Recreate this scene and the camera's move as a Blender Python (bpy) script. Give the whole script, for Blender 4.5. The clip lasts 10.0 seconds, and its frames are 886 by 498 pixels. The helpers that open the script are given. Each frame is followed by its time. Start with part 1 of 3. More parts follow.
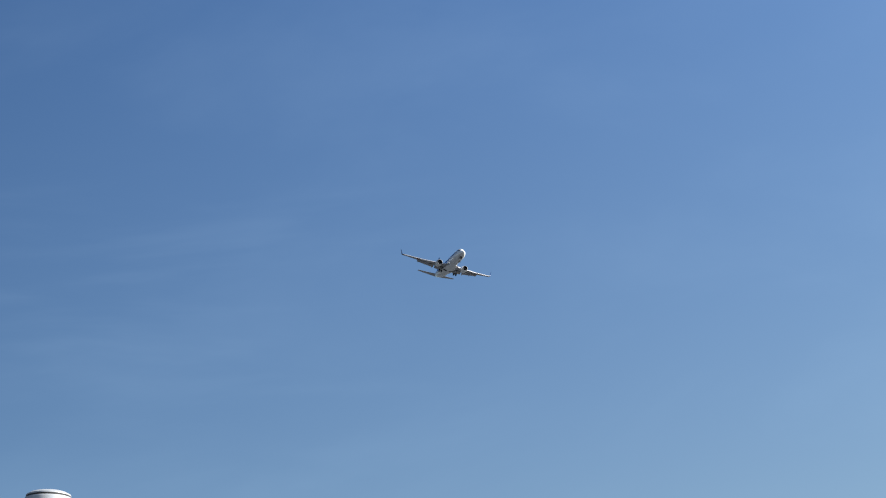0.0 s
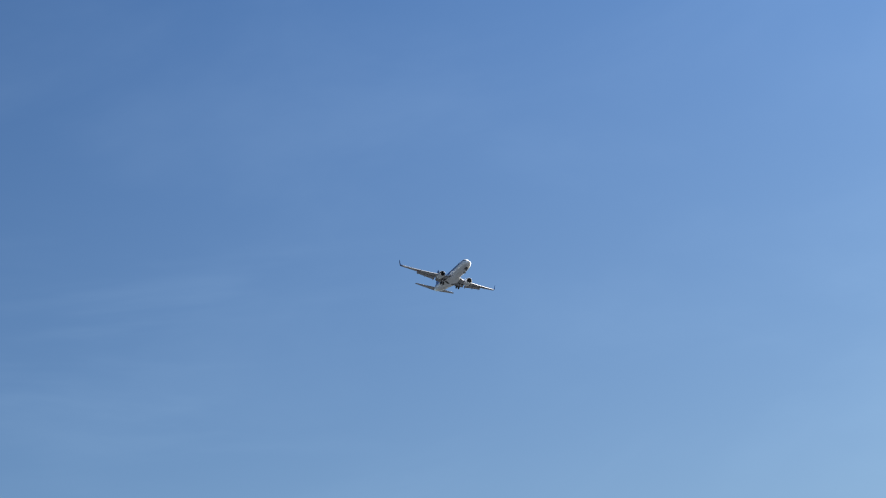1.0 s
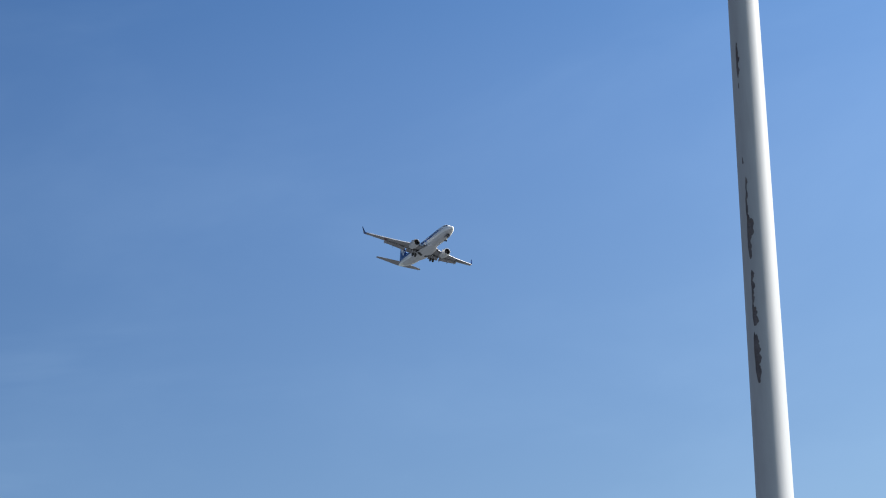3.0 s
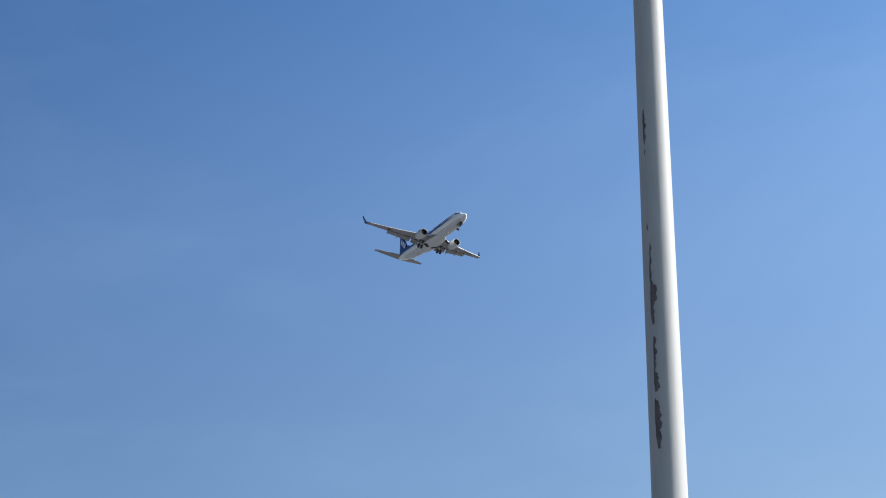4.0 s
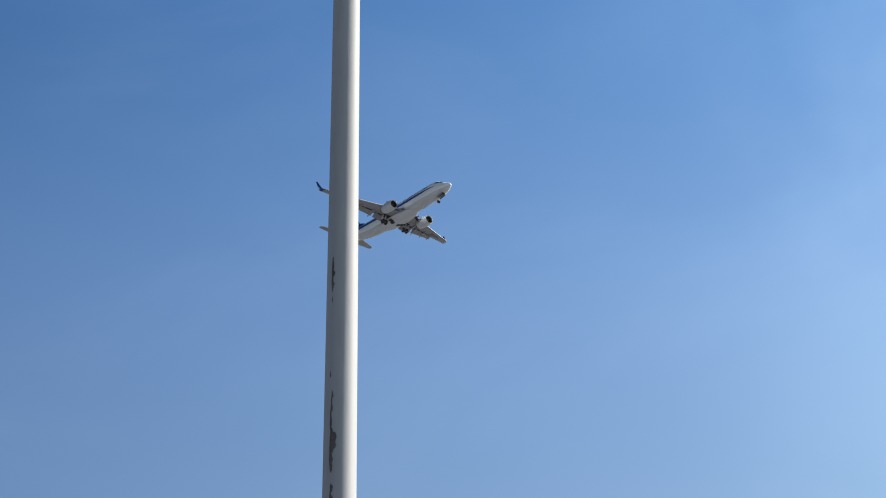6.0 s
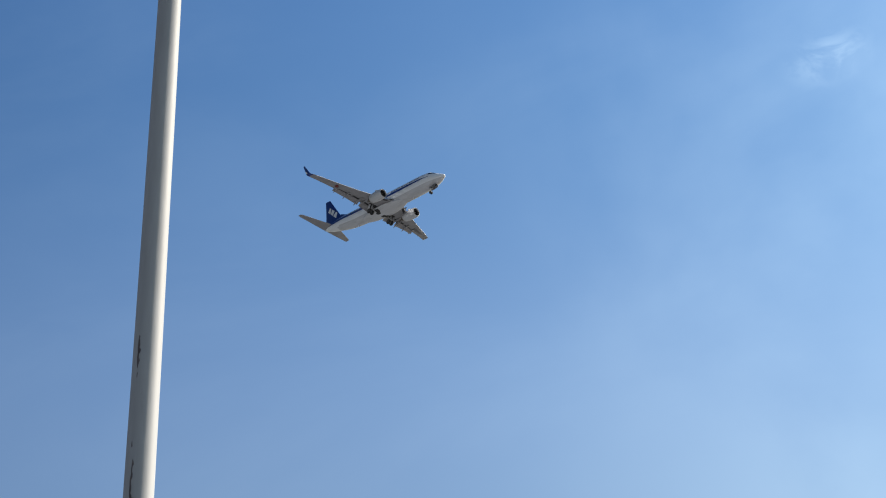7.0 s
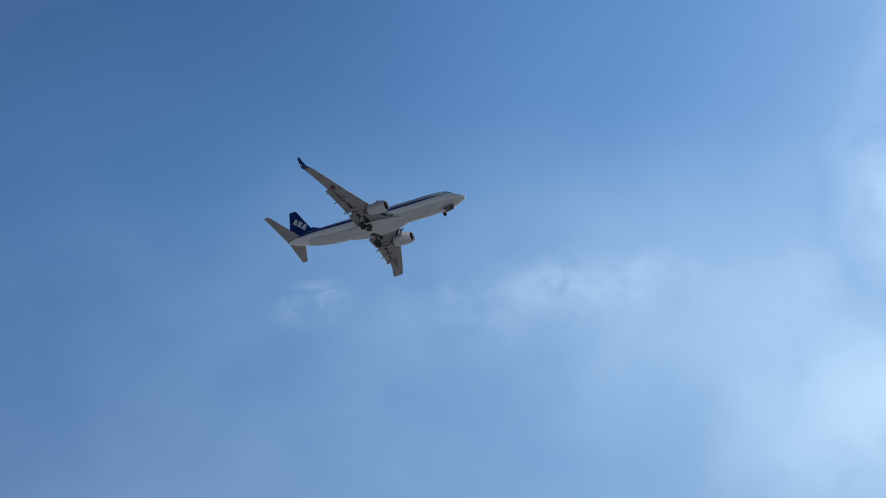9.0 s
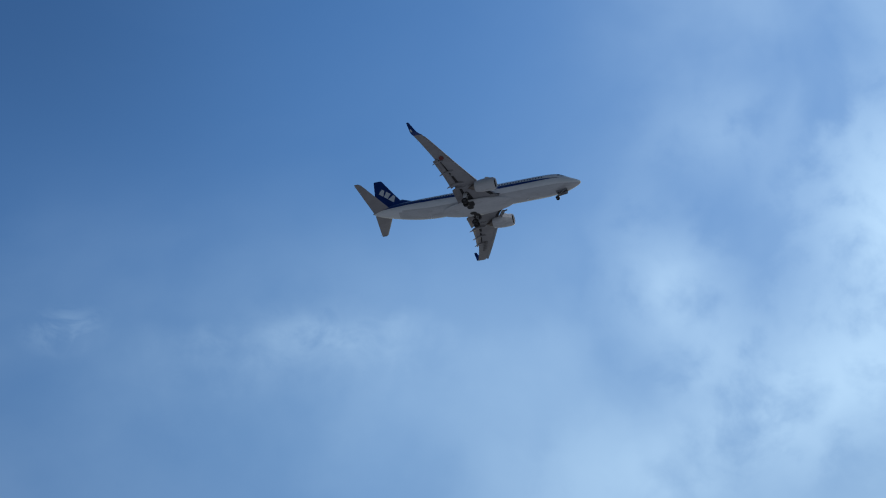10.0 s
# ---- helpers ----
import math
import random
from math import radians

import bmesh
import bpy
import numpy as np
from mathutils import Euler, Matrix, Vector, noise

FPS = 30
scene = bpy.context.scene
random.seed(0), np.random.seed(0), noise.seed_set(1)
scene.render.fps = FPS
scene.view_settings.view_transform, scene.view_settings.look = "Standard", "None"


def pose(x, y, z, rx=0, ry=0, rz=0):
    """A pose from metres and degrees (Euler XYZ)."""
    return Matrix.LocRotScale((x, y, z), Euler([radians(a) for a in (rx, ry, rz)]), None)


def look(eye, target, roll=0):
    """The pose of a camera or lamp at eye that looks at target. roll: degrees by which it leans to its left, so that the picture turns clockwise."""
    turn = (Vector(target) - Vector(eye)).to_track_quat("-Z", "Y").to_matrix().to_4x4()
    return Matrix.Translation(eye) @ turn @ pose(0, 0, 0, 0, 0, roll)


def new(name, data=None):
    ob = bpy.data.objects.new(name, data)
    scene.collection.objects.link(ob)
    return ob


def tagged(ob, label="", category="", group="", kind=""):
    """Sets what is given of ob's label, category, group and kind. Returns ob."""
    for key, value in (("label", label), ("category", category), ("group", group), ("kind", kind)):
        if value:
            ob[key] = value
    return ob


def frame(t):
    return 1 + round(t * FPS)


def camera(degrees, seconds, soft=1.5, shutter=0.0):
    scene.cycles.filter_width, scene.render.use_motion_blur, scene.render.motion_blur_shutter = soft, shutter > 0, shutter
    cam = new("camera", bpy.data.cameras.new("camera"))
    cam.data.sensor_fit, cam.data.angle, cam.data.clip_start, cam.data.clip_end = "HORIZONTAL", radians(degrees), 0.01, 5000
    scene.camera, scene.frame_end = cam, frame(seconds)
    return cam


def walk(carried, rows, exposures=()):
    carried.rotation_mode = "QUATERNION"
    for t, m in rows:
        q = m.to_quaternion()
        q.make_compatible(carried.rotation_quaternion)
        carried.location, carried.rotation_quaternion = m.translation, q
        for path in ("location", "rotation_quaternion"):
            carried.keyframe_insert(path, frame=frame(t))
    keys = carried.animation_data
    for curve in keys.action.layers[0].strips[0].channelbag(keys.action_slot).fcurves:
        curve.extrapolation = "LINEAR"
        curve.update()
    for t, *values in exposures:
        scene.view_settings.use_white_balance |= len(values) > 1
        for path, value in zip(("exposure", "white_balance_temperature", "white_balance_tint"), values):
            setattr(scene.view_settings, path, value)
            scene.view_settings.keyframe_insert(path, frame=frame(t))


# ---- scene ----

# ------------------------------------------------------------------ camera
cam = camera(21.15, 10.0, soft=1.1)

# seconds, azimuth and elevation of the view, lean, and the eye's place
VIEWS = [
    (0.0, -13.624, 19.183, -0.614, -0.011, 0.00, 1.60),
    (0.5, -12.914, 19.792, -0.168, -0.012, 0.00, 1.60),
    (1.0, -12.360, 20.593, -0.478, -0.016, 0.00, 1.60),
    (1.5, -11.654, 21.266, -0.580, -0.022, 0.00, 1.60),
    (2.0, -10.696, 21.747, 0.106, -0.028, 0.00, 1.60),
    (2.5, -9.333, 22.168, -0.141, -0.026, 0.00, 1.60),
    (2.7, -8.774, 22.317, -0.401, -0.028, 0.00, 1.60),
    (3.8, -6.209, 23.729, -0.156, -0.008, 0.00, 1.60),
    (4.0, -5.692, 24.045, -0.218, 0.001, 0.00, 1.60),
    (4.5, -4.267, 24.776, -0.158, -0.002, 0.00, 1.60),
    (5.0, -2.529, 25.565, -0.090, 0.013, 0.00, 1.60),
    (5.5, -0.261, 26.573, -0.066, 0.037, 0.00, 1.60),
    (6.0, 2.348, 27.489, -0.406, 0.058, 0.00, 1.60),
    (6.2, 3.391, 27.933, -0.653, 0.072, -0.05, 1.57),
    (7.3, 9.595, 30.377, -0.220, -0.000, -0.88, 1.12),
    (7.5, 10.870, 30.942, -0.214, -0.013, -0.89, 1.11),
    (8.0, 14.798, 32.543, 0.506, -0.009, -0.92, 1.10),
    (8.5, 19.015, 33.886, 0.753, -0.006, -0.92, 1.10),
    (9.0, 22.711, 35.060, 1.211, -0.004, -0.92, 1.10),
    (9.5, 26.514, 35.966, 1.668, -0.003, -0.92, 1.10),
    (10.0, 29.746, 36.499, 2.312, -0.003, -0.92, 1.10),
]


def toward(az, el):
    a, e = radians(az), radians(el)
    return Vector((math.sin(a) * math.cos(e), math.cos(a) * math.cos(e), math.sin(e)))


def sight(az, el, lean, x, y, z):
    eye = Vector((x, y, z))
    return look(eye, eye + 100 * toward(az, el), lean)


walk(cam, [(t, sight(*v)) for t, *v in VIEWS],
     exposures=[(0.0, 1.22, 6420, 10), (1.0, 1.38, 6430, 10), (2.5, 1.44, 6430, 10), (4.0, 1.39, 6580, 10), (5.0, 1.42, 6710, 10), (6.0, 1.26, 6860, 10), (7.5, 1.17, 7300, 10), (8.0, 0.95, 7040, 10), (8.5, 0.68, 6780, 10), (9.0, 0.54, 6600, 10), (9.5, 0.37, 6380, 10), (10.0, 0.19, 6150, 10)])

# ------------------------------------------------------------------ sun and sky
SUN_AZ, SUN_EL = 82.0, 34.0
HAZE_AZ, HAZE_EL = 72.0, 16.0
sun = new("sun", bpy.data.lights.new("sun", "SUN"))
sun.data.energy, sun.data.angle, sun.data.color = 5.0, radians(0.53), (1.0, 0.94, 0.86)
sun.matrix_world = look(100 * toward(SUN_AZ, SUN_EL), (0, 0, 0))

world = bpy.data.worlds.new("sky")
scene.world = world
world.use_nodes = True


class Graph:
    """A short way to write node trees."""

    def __init__(self, tree):
        self.tree, self.nodes = tree, tree.nodes
        tree.nodes.clear()

    def put(self, slot, value):
        if isinstance(value, bpy.types.NodeSocket):
            self.tree.links.new(value, slot)
        else:
            slot.default_value = value

    def add(self, kind):
        return self.nodes.new(kind)

    def math(self, op, a, b=0.0, c=0.0, clamp=False):
        n = self.add("ShaderNodeMath")
        n.operation, n.use_clamp = op, clamp
        for slot, v in zip(n.inputs, (a, b, c)):
            self.put(slot, v)
        return n.outputs[0]

    def noise(self, vector, scale, detail=4.0, rough=0.55, distort=0.0):
        n = self.add("ShaderNodeTexNoise")
        self.put(n.inputs["Vector"], vector)
        for k, v in (("Scale", scale), ("Detail", detail), ("Roughness", rough), ("Distortion", distort)):
            n.inputs[k].default_value = v
        return n.outputs["Fac"]

    def step(self, v, lo, hi, smooth=True):
        n = self.add("ShaderNodeMapRange")
        n.interpolation_type = "SMOOTHSTEP" if smooth else "LINEAR"
        for slot, x in zip(n.inputs, (v, lo, hi, 0.0, 1.0)):
            self.put(slot, x)
        return n.outputs[0]

    def mix(self, fac, a, b, blend="MIX"):
        n = self.add("ShaderNodeMix")
        n.data_type, n.blend_type = "RGBA", blend
        self.put(n.inputs[0], fac)
        self.put(n.inputs[6], a)
        self.put(n.inputs[7], b)
        return n.outputs[2]

    def vec(self, x, y, z=0.0):
        n = self.add("ShaderNodeCombineXYZ")
        for slot, v in zip(n.inputs, (x, y, z)):
            self.put(slot, v)
        return n.outputs[0]


def build_sky():
    g = Graph(world.node_tree)
    sky = g.add("ShaderNodeTexSky")
    sky.sky_type, sky.sun_disc = "NISHITA", False
    sky.sun_elevation, sky.sun_rotation = radians(SUN_EL), radians(SUN_AZ)
    sky.altitude, sky.air_density, sky.dust_density, sky.ozone_density = 0.0, 1.0, 0.6, 2.0
    deep = g.add("ShaderNodeHueSaturation")
    deep.inputs["Saturation"].default_value = 1.155
    g.put(deep.inputs["Color"], sky.outputs[0])
    # hazy air: the sky brightens steadily towards the sun
    co = g.add("ShaderNodeTexCoord").outputs["Generated"]
    dot = g.add("ShaderNodeVectorMath")
    dot.operation = "DOT_PRODUCT"
    g.put(dot.inputs[0], co)
    dot.inputs[1].default_value = toward(HAZE_AZ, HAZE_EL)
    off = g.math("DEGREES", g.math("ARCCOSINE", dot.outputs["Value"]))
    glow = g.math("MINIMUM", 2.5, g.math("MAXIMUM", 0.32, g.math("EXPONENT", g.math("DIVIDE", g.math("SUBTRACT", 83.0, off), 44.0))))
    scaled = g.add("ShaderNodeVectorMath")
    scaled.operation = "SCALE"
    g.put(scaled.inputs[0], deep.outputs[0])
    g.put(scaled.inputs["Scale"], glow)
    # directions as degrees round the horizon and above it
    sep = g.add("ShaderNodeSeparateXYZ")
    g.put(sep.inputs[0], co)
    x, y, z = sep.outputs
    az = g.math("DEGREES", g.math("ARCTAN2", x, y))
    el = g.math("DEGREES", g.math("ARCSINE", z))
    # deeper blue in the thin air higher up
    tint = g.mix(g.math("MULTIPLY", g.step(el, 24.5, 34.0), g.math("SUBTRACT", 1.0, g.math("MULTIPLY", g.step(az, 24.0, 42.0), 0.75))), (1.0, 1.0, 1.0, 1.0), (0.67, 0.82, 0.87, 1.0))
    base = g.mix(1.0, scaled.outputs[0], tint, "MULTIPLY")
    # slow drift of depth and hue over the sky: paler and warmer low down on the sun's side, deeper blue away from it
    u = g.math("DIVIDE", g.math("SUBTRACT", g.math("MINIMUM", g.math("MAXIMUM", az, -26.0), 46.0), 8.0), 25.0)
    v = g.math("DIVIDE", g.math("SUBTRACT", g.math("MINIMUM", g.math("MAXIMUM", el, 12.0), 45.0), 27.0), 10.0)
    uu, uv, vv = g.math("MULTIPLY", u, u), g.math("MULTIPLY", u, v), g.math("MULTIPLY", v, v)

    def drift(c0, cu, cv, cuu, cuv, cvv, *cubic):
        t = g.math("MULTIPLY_ADD", u, cu, c0)
        for k, f in ((cv, v), (cuu, uu), (cuv, uv), (cvv, vv)):
            t = g.math("MULTIPLY_ADD", f, k, t)
        for k, (f, h) in zip(cubic, ((uu, u), (uu, v), (uv, v), (vv, v))):
            t = g.math("MULTIPLY_ADD", g.math("MULTIPLY", f, h), k, t)
        return g.math("POWER", 2.0, t)

    level = drift(-0.051, -0.075, 0.098, -0.035, 0.175, -0.079, 0.060, 0.011, -0.054, -0.030)
    # darkest high up, away from the sun
    dusk = g.math("MULTIPLY", g.step(el, 35.0, 41.0), g.math("SUBTRACT", 1.0, g.step(az, 16.5, 26.0)))
    level = g.math("MULTIPLY", level, g.math("SUBTRACT", 1.0, g.math("MULTIPLY", dusk, 0.16)))
    red = drift(0.082, 0.086, -0.130, -0.070, 0.023, -0.038)
    blue = drift(-0.017, -0.191, 0.158, -0.007, 0.025, -0.001)
    base = g.mix(1.0, base, g.vec(g.math("MULTIPLY", level, red), level, g.math("MULTIPLY", level, blue)), "MULTIPLY")
    flat = g.vec(g.math("MULTIPLY", az, 0.83), el)
    # high thin veil, denser towards the sun's side
    side = g.step(az, 4.0, 40.0)
    veil = g.math("MULTIPLY", side, g.step(g.noise(flat, 0.13, 5.0, 0.5, 0.25), 0.36, 0.68))
    # torn and soft cloud textures
    soft = g.noise(flat, 0.42, 5.0, 0.55, 0.2)
    lumpy = g.noise(flat, 1.05, 6.0, 0.56, 0.3)

    wispy = g.noise(g.vec(g.math("MULTIPLY", az, 0.6), el, 3.7), 1.25, 6.0, 0.58, 0.4)

    def puff(a0, e0, wa, we, tilt, field, lo, hi):
        """A cloud round one direction, its body torn by the noise."""
        da = g.math("SUBTRACT", az, a0)
        de = g.math("SUBTRACT", g.math("SUBTRACT", el, e0), g.math("MULTIPLY", da, tilt))
        da, de = g.math("DIVIDE", da, wa), g.math("DIVIDE", de, we)
        d = g.math("SQRT", g.math("ADD", g.math("MULTIPLY", da, da), g.math("MULTIPLY", de, de)))
        d = g.math("ADD", d, g.math("MULTIPLY", g.math("SUBTRACT", field, 0.5), 1.5))
        body = g.math("SUBTRACT", 1.0, g.step(d, 0.15, 1.0))
        return g.math("MULTIPLY", body, g.step(field, lo, hi))

    high = g.math("SUBTRACT", 1.0, g.math("MULTIPLY", g.step(el, 34.0, 39.0), g.math("SUBTRACT", 1.0, g.step(az, 30.0, 40.0))))
    total = g.math("MULTIPLY", g.math("MULTIPLY", veil, high), 0.20)
    for weight, *shape in (
            (0.15, 18.9, 33.70, 1.5, 0.8, 0.2, wispy, 0.36, 0.66), (0.13, 26.4, 34.25, 3.6, 1.1, 0.05, wispy, 0.30, 0.70), (0.035, 27.0, 35.4, 5.0, 1.6, 0.04, soft, 0.25, 0.75),
            (0.42, 36.7, 35.4, 3.2, 2.8, -0.3, soft, 0.20, 0.72), (0.26, 38.5, 39.3, 4.0, 2.2, 0.1, soft, 0.25, 0.75),
            (0.60, 43.5, 36.5, 4.4, 5.5, 0.0, soft, 0.22, 0.62), (0.48, 40.5, 33.0, 4.8, 2.8, 0.0, soft, 0.26, 0.66), (0.32, 36.5, 31.0, 6.0, 2.8, 0.0, soft, 0.22, 0.76)):
        total = g.math("MULTIPLY_ADD", puff(*shape), weight, total)
    # a flat bank of cloud: lit, lumpy upper edge, its body thinning downwards
    crest = g.math("ADD", g.math("MULTIPLY_ADD", az, 0.06, 32.95), g.math("MULTIPLY", g.math("SUBTRACT", g.noise(g.vec(g.math("MULTIPLY", az, 0.45), g.math("MULTIPLY", el, 0.2)), 0.9, 4.0, 0.5), 0.5), 1.8))
    depth = g.math("SUBTRACT", crest, el)
    span = g.math("MULTIPLY", g.step(az, 15.5, 22.0), g.math("SUBTRACT", 1.0, g.step(az, 32.0, 39.0)))
    body = g.math("MULTIPLY", g.step(depth, -0.3, 1.0), g.math("SUBTRACT", 1.0, g.math("MULTIPLY", g.step(depth, 1.0, 7.0), 0.6)))
    body = g.math("MULTIPLY", body, g.math("MULTIPLY_ADD", soft, 1.2, 0.25))
    rim = g.math("MULTIPLY", g.step(depth, -0.1, 0.35), g.math("SUBTRACT", 1.0, g.step(depth, 0.4, 2.4)))
    rim = g.math("MULTIPLY", g.math("MULTIPLY", rim, g.step(az, 20.5, 23.5)), g.math("SUBTRACT", 1.0, g.math("MULTIPLY", g.step(az, 28.5, 31.5), 0.8)))
    rim = g.math("MULTIPLY", rim, g.step(lumpy, 0.28, 0.76))
    total = g.math("MULTIPLY_ADD", g.math("MULTIPLY", span, body), 0.072, total)
    total = g.math("MULTIPLY_ADD", g.math("MULTIPLY", span, rim), 0.075, total)
    # long faint streaks low on the far side
    streak = g.noise(g.vec(g.math("MULTIPLY_ADD", el, 0.35, g.math("MULTIPLY", az, 0.12)), g.math("MULTIPLY_ADD", az, -0.1, el)), 0.8, 4.0, 0.5, 0.3)
    low = g.math("MULTIPLY", g.step(el, 14.0, 17.5), g.math("SUBTRACT", 1.0, g.step(el, 18.5, 22.0)))
    left = g.math("SUBTRACT", 1.0, g.step(az, -16.0, -9.0))
    total = g.math("MULTIPLY_ADD", g.math("MULTIPLY", g.math("MULTIPLY", low, left), g.step(streak, 0.45, 0.75)), 0.016, total)
    # broad faint bands of haze across the whole sky
    band = g.noise(g.vec(g.math("MULTIPLY_ADD", el, 0.4, g.math("MULTIPLY", az, 0.35)), g.math("MULTIPLY_ADD", az, -0.32, el)), 0.2, 5.0, 0.55, 0.4)
    total = g.math("MULTIPLY_ADD", g.step(band, 0.42, 0.70), 0.012, total)
    total = g.math("MINIMUM", total, 0.85)
    cloudy = g.mix(total, base, (12.9, 17.0, 19.9, 1.0))
    bg = g.add("ShaderNodeBackground")
    g.put(bg.inputs["Color"], cloudy)
    bg.inputs["Strength"].default_value = 0.05
    out = g.add("ShaderNodeOutputWorld")
    g.put(out.inputs[0], bg.outputs[0])


build_sky()

# ------------------------------------------------------------------ materials


def paint(name, color, rough=0.4, metal=0.0, grain=0.06, scale=3.0, bump=0.0, dirt=None, dirt_amount=0.0, stretch=(1, 1, 1), coat=0.0, chalk=0.0):
    """A painted or bare surface: colour varied at two scales, dirt with a shape of its own, fine relief."""
    m = bpy.data.materials.new(name)
    m.use_nodes = True
    g = Graph(m.node_tree)
    co = g.add("ShaderNodeTexCoord").outputs["Object"]
    mp = g.add("ShaderNodeMapping")
    g.put(mp.inputs["Vector"], co)
    mp.inputs["Scale"].default_value = stretch
    co = mp.outputs[0]
    big, fine = g.noise(co, scale, 4.0), g.noise(co, scale * 9.0, 5.0)
    f = g.math("ADD", g.math("MULTIPLY", big, 0.65), g.math("MULTIPLY", fine, 0.35))
    dark = tuple(c * (1 - 2.2 * grain) for c in color) + (1,)
    lite = tuple(min(1, c * (1 + 2.2 * grain)) for c in color) + (1,)
    col = g.mix(g.step(f, 0.3, 0.7), dark, lite)
    if dirt:
        d = g.math("MULTIPLY", g.step(g.noise(co, scale * 2.3, 6.0, 0.65, 0.5), 0.5, 0.75), dirt_amount)
        col = g.mix(d, col, dirt + (1,))
    b = g.add("ShaderNodeBsdfPrincipled")
    g.put(b.inputs["Base Color"], col)
    g.put(b.inputs["Roughness"], g.math("ADD", rough - 0.06, g.math("MULTIPLY", fine, 0.12)))
    b.inputs["Metallic"].default_value = metal
    b.inputs["Coat Weight"].default_value = coat
    b.inputs["Diffuse Roughness"].default_value = chalk
    b.inputs["Specular IOR Level"].default_value = 0.5 * (1 - 0.7 * chalk)
    if bump:
        bp = g.add("ShaderNodeBump")
        bp.inputs["Strength"].default_value = bump
        bp.inputs["Distance"].default_value = 0.004
        g.put(bp.inputs["Height"], fine)
        g.put(b.inputs["Normal"], bp.outputs[0])
    out = g.add("ShaderNodeOutputMaterial")
    g.put(out.inputs[0], b.outputs[0])
    return m


WHITE = paint("white_aircraft_paint", (0.765, 0.785, 0.81), 0.32, grain=0.03, scale=0.6, dirt=(0.45, 0.43, 0.40), dirt_amount=0.15, stretch=(0.3, 1, 1), coat=0.3)
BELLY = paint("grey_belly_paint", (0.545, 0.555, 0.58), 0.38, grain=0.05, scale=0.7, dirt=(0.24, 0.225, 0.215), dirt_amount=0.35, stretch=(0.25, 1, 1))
WING = paint("grey_wing_paint", (0.285, 0.278, 0.292), 0.45, grain=0.05, scale=0.8, dirt=(0.19, 0.18, 0.18), dirt_amount=0.35, stretch=(0.5, 1, 1))
FLAP = paint("flap_grey", (0.24, 0.233, 0.245), 0.5, grain=0.08, scale=1.2, dirt=(0.12, 0.11, 0.10), dirt_amount=0.5)
BLUE = paint("deep_blue_paint", (0.010, 0.036, 0.19), 0.3, grain=0.05, scale=0.8, coat=0.3)
SKYBLUE = paint("light_blue_paint", (0.20, 0.33, 0.52), 0.3, grain=0.05, scale=0.8, coat=0.3)
DECAL = paint("white_marking", (0.80, 0.81, 0.82), 0.35, grain=0.02)
RED = paint("red_marking", (0.17, 0.035, 0.035), 0.4, grain=0.08)
INK = paint("grey_marking", (0.16, 0.16, 0.17), 0.5, grain=0.1)
SLAT = paint("slat_metal", (0.36, 0.365, 0.39), 0.45, 0.2, grain=0.04, scale=2.0)
ALU = paint("bare_aluminium", (0.50, 0.51, 0.53), 0.42, 0.6, grain=0.04, scale=2.0)
STEEL = paint("gear_steel", (0.40, 0.41, 0.42), 0.4, 0.3, grain=0.08, scale=4.0)
RUBBER = paint("tyre_rubber", (0.022, 0.022, 0.023), 0.75, grain=0.15, scale=5.0)
HUB = paint("dark_hub", (0.10, 0.10, 0.105), 0.5, 0.3, grain=0.1, scale=5.0)
# near-black stands for shade in wells, slots and inlets; plain dark parts use it
WELL = paint("wheel_well", (0.035, 0.034, 0.036), 0.7, grain=0.2, scale=3.0)
FAN = paint("fan_blades", (0.035, 0.035, 0.04), 0.4, 0.5, grain=0.2, scale=4.0)
BURNT = paint("burnt_nozzle", (0.22, 0.19, 0.17), 0.4, 0.9, grain=0.12, scale=3.0)
PANE = paint("cabin_pane", (0.09, 0.12, 0.20), 0.15, grain=0.05)
GLASS = paint("cockpit_glass", (0.012, 0.014, 0.018), 0.08, grain=0.05)
# off-white paint, with the cool cast of its shaded side mixed into the colour
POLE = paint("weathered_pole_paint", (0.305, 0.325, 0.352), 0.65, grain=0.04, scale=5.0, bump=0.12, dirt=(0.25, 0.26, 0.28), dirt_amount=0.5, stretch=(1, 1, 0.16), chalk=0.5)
PRIMER = paint("bared_primer", (0.085, 0.075, 0.080), 0.7, grain=0.2, scale=14.0, bump=0.4, dirt=(0.12, 0.075, 0.055), dirt_amount=0.5)
GALV = paint("galvanised_steel", (0.42, 0.43, 0.44), 0.45, 0.8, grain=0.08, scale=9.0)
LAMPCAP = paint("lamp_cap_paint", (0.36, 0.375, 0.40), 0.35, grain=0.03, scale=6.0, dirt=(0.28, 0.28, 0.28), dirt_amount=0.3)
SMOKED = paint("smoked_lamp_glass", (0.06, 0.065, 0.075), 0.12, grain=0.05)


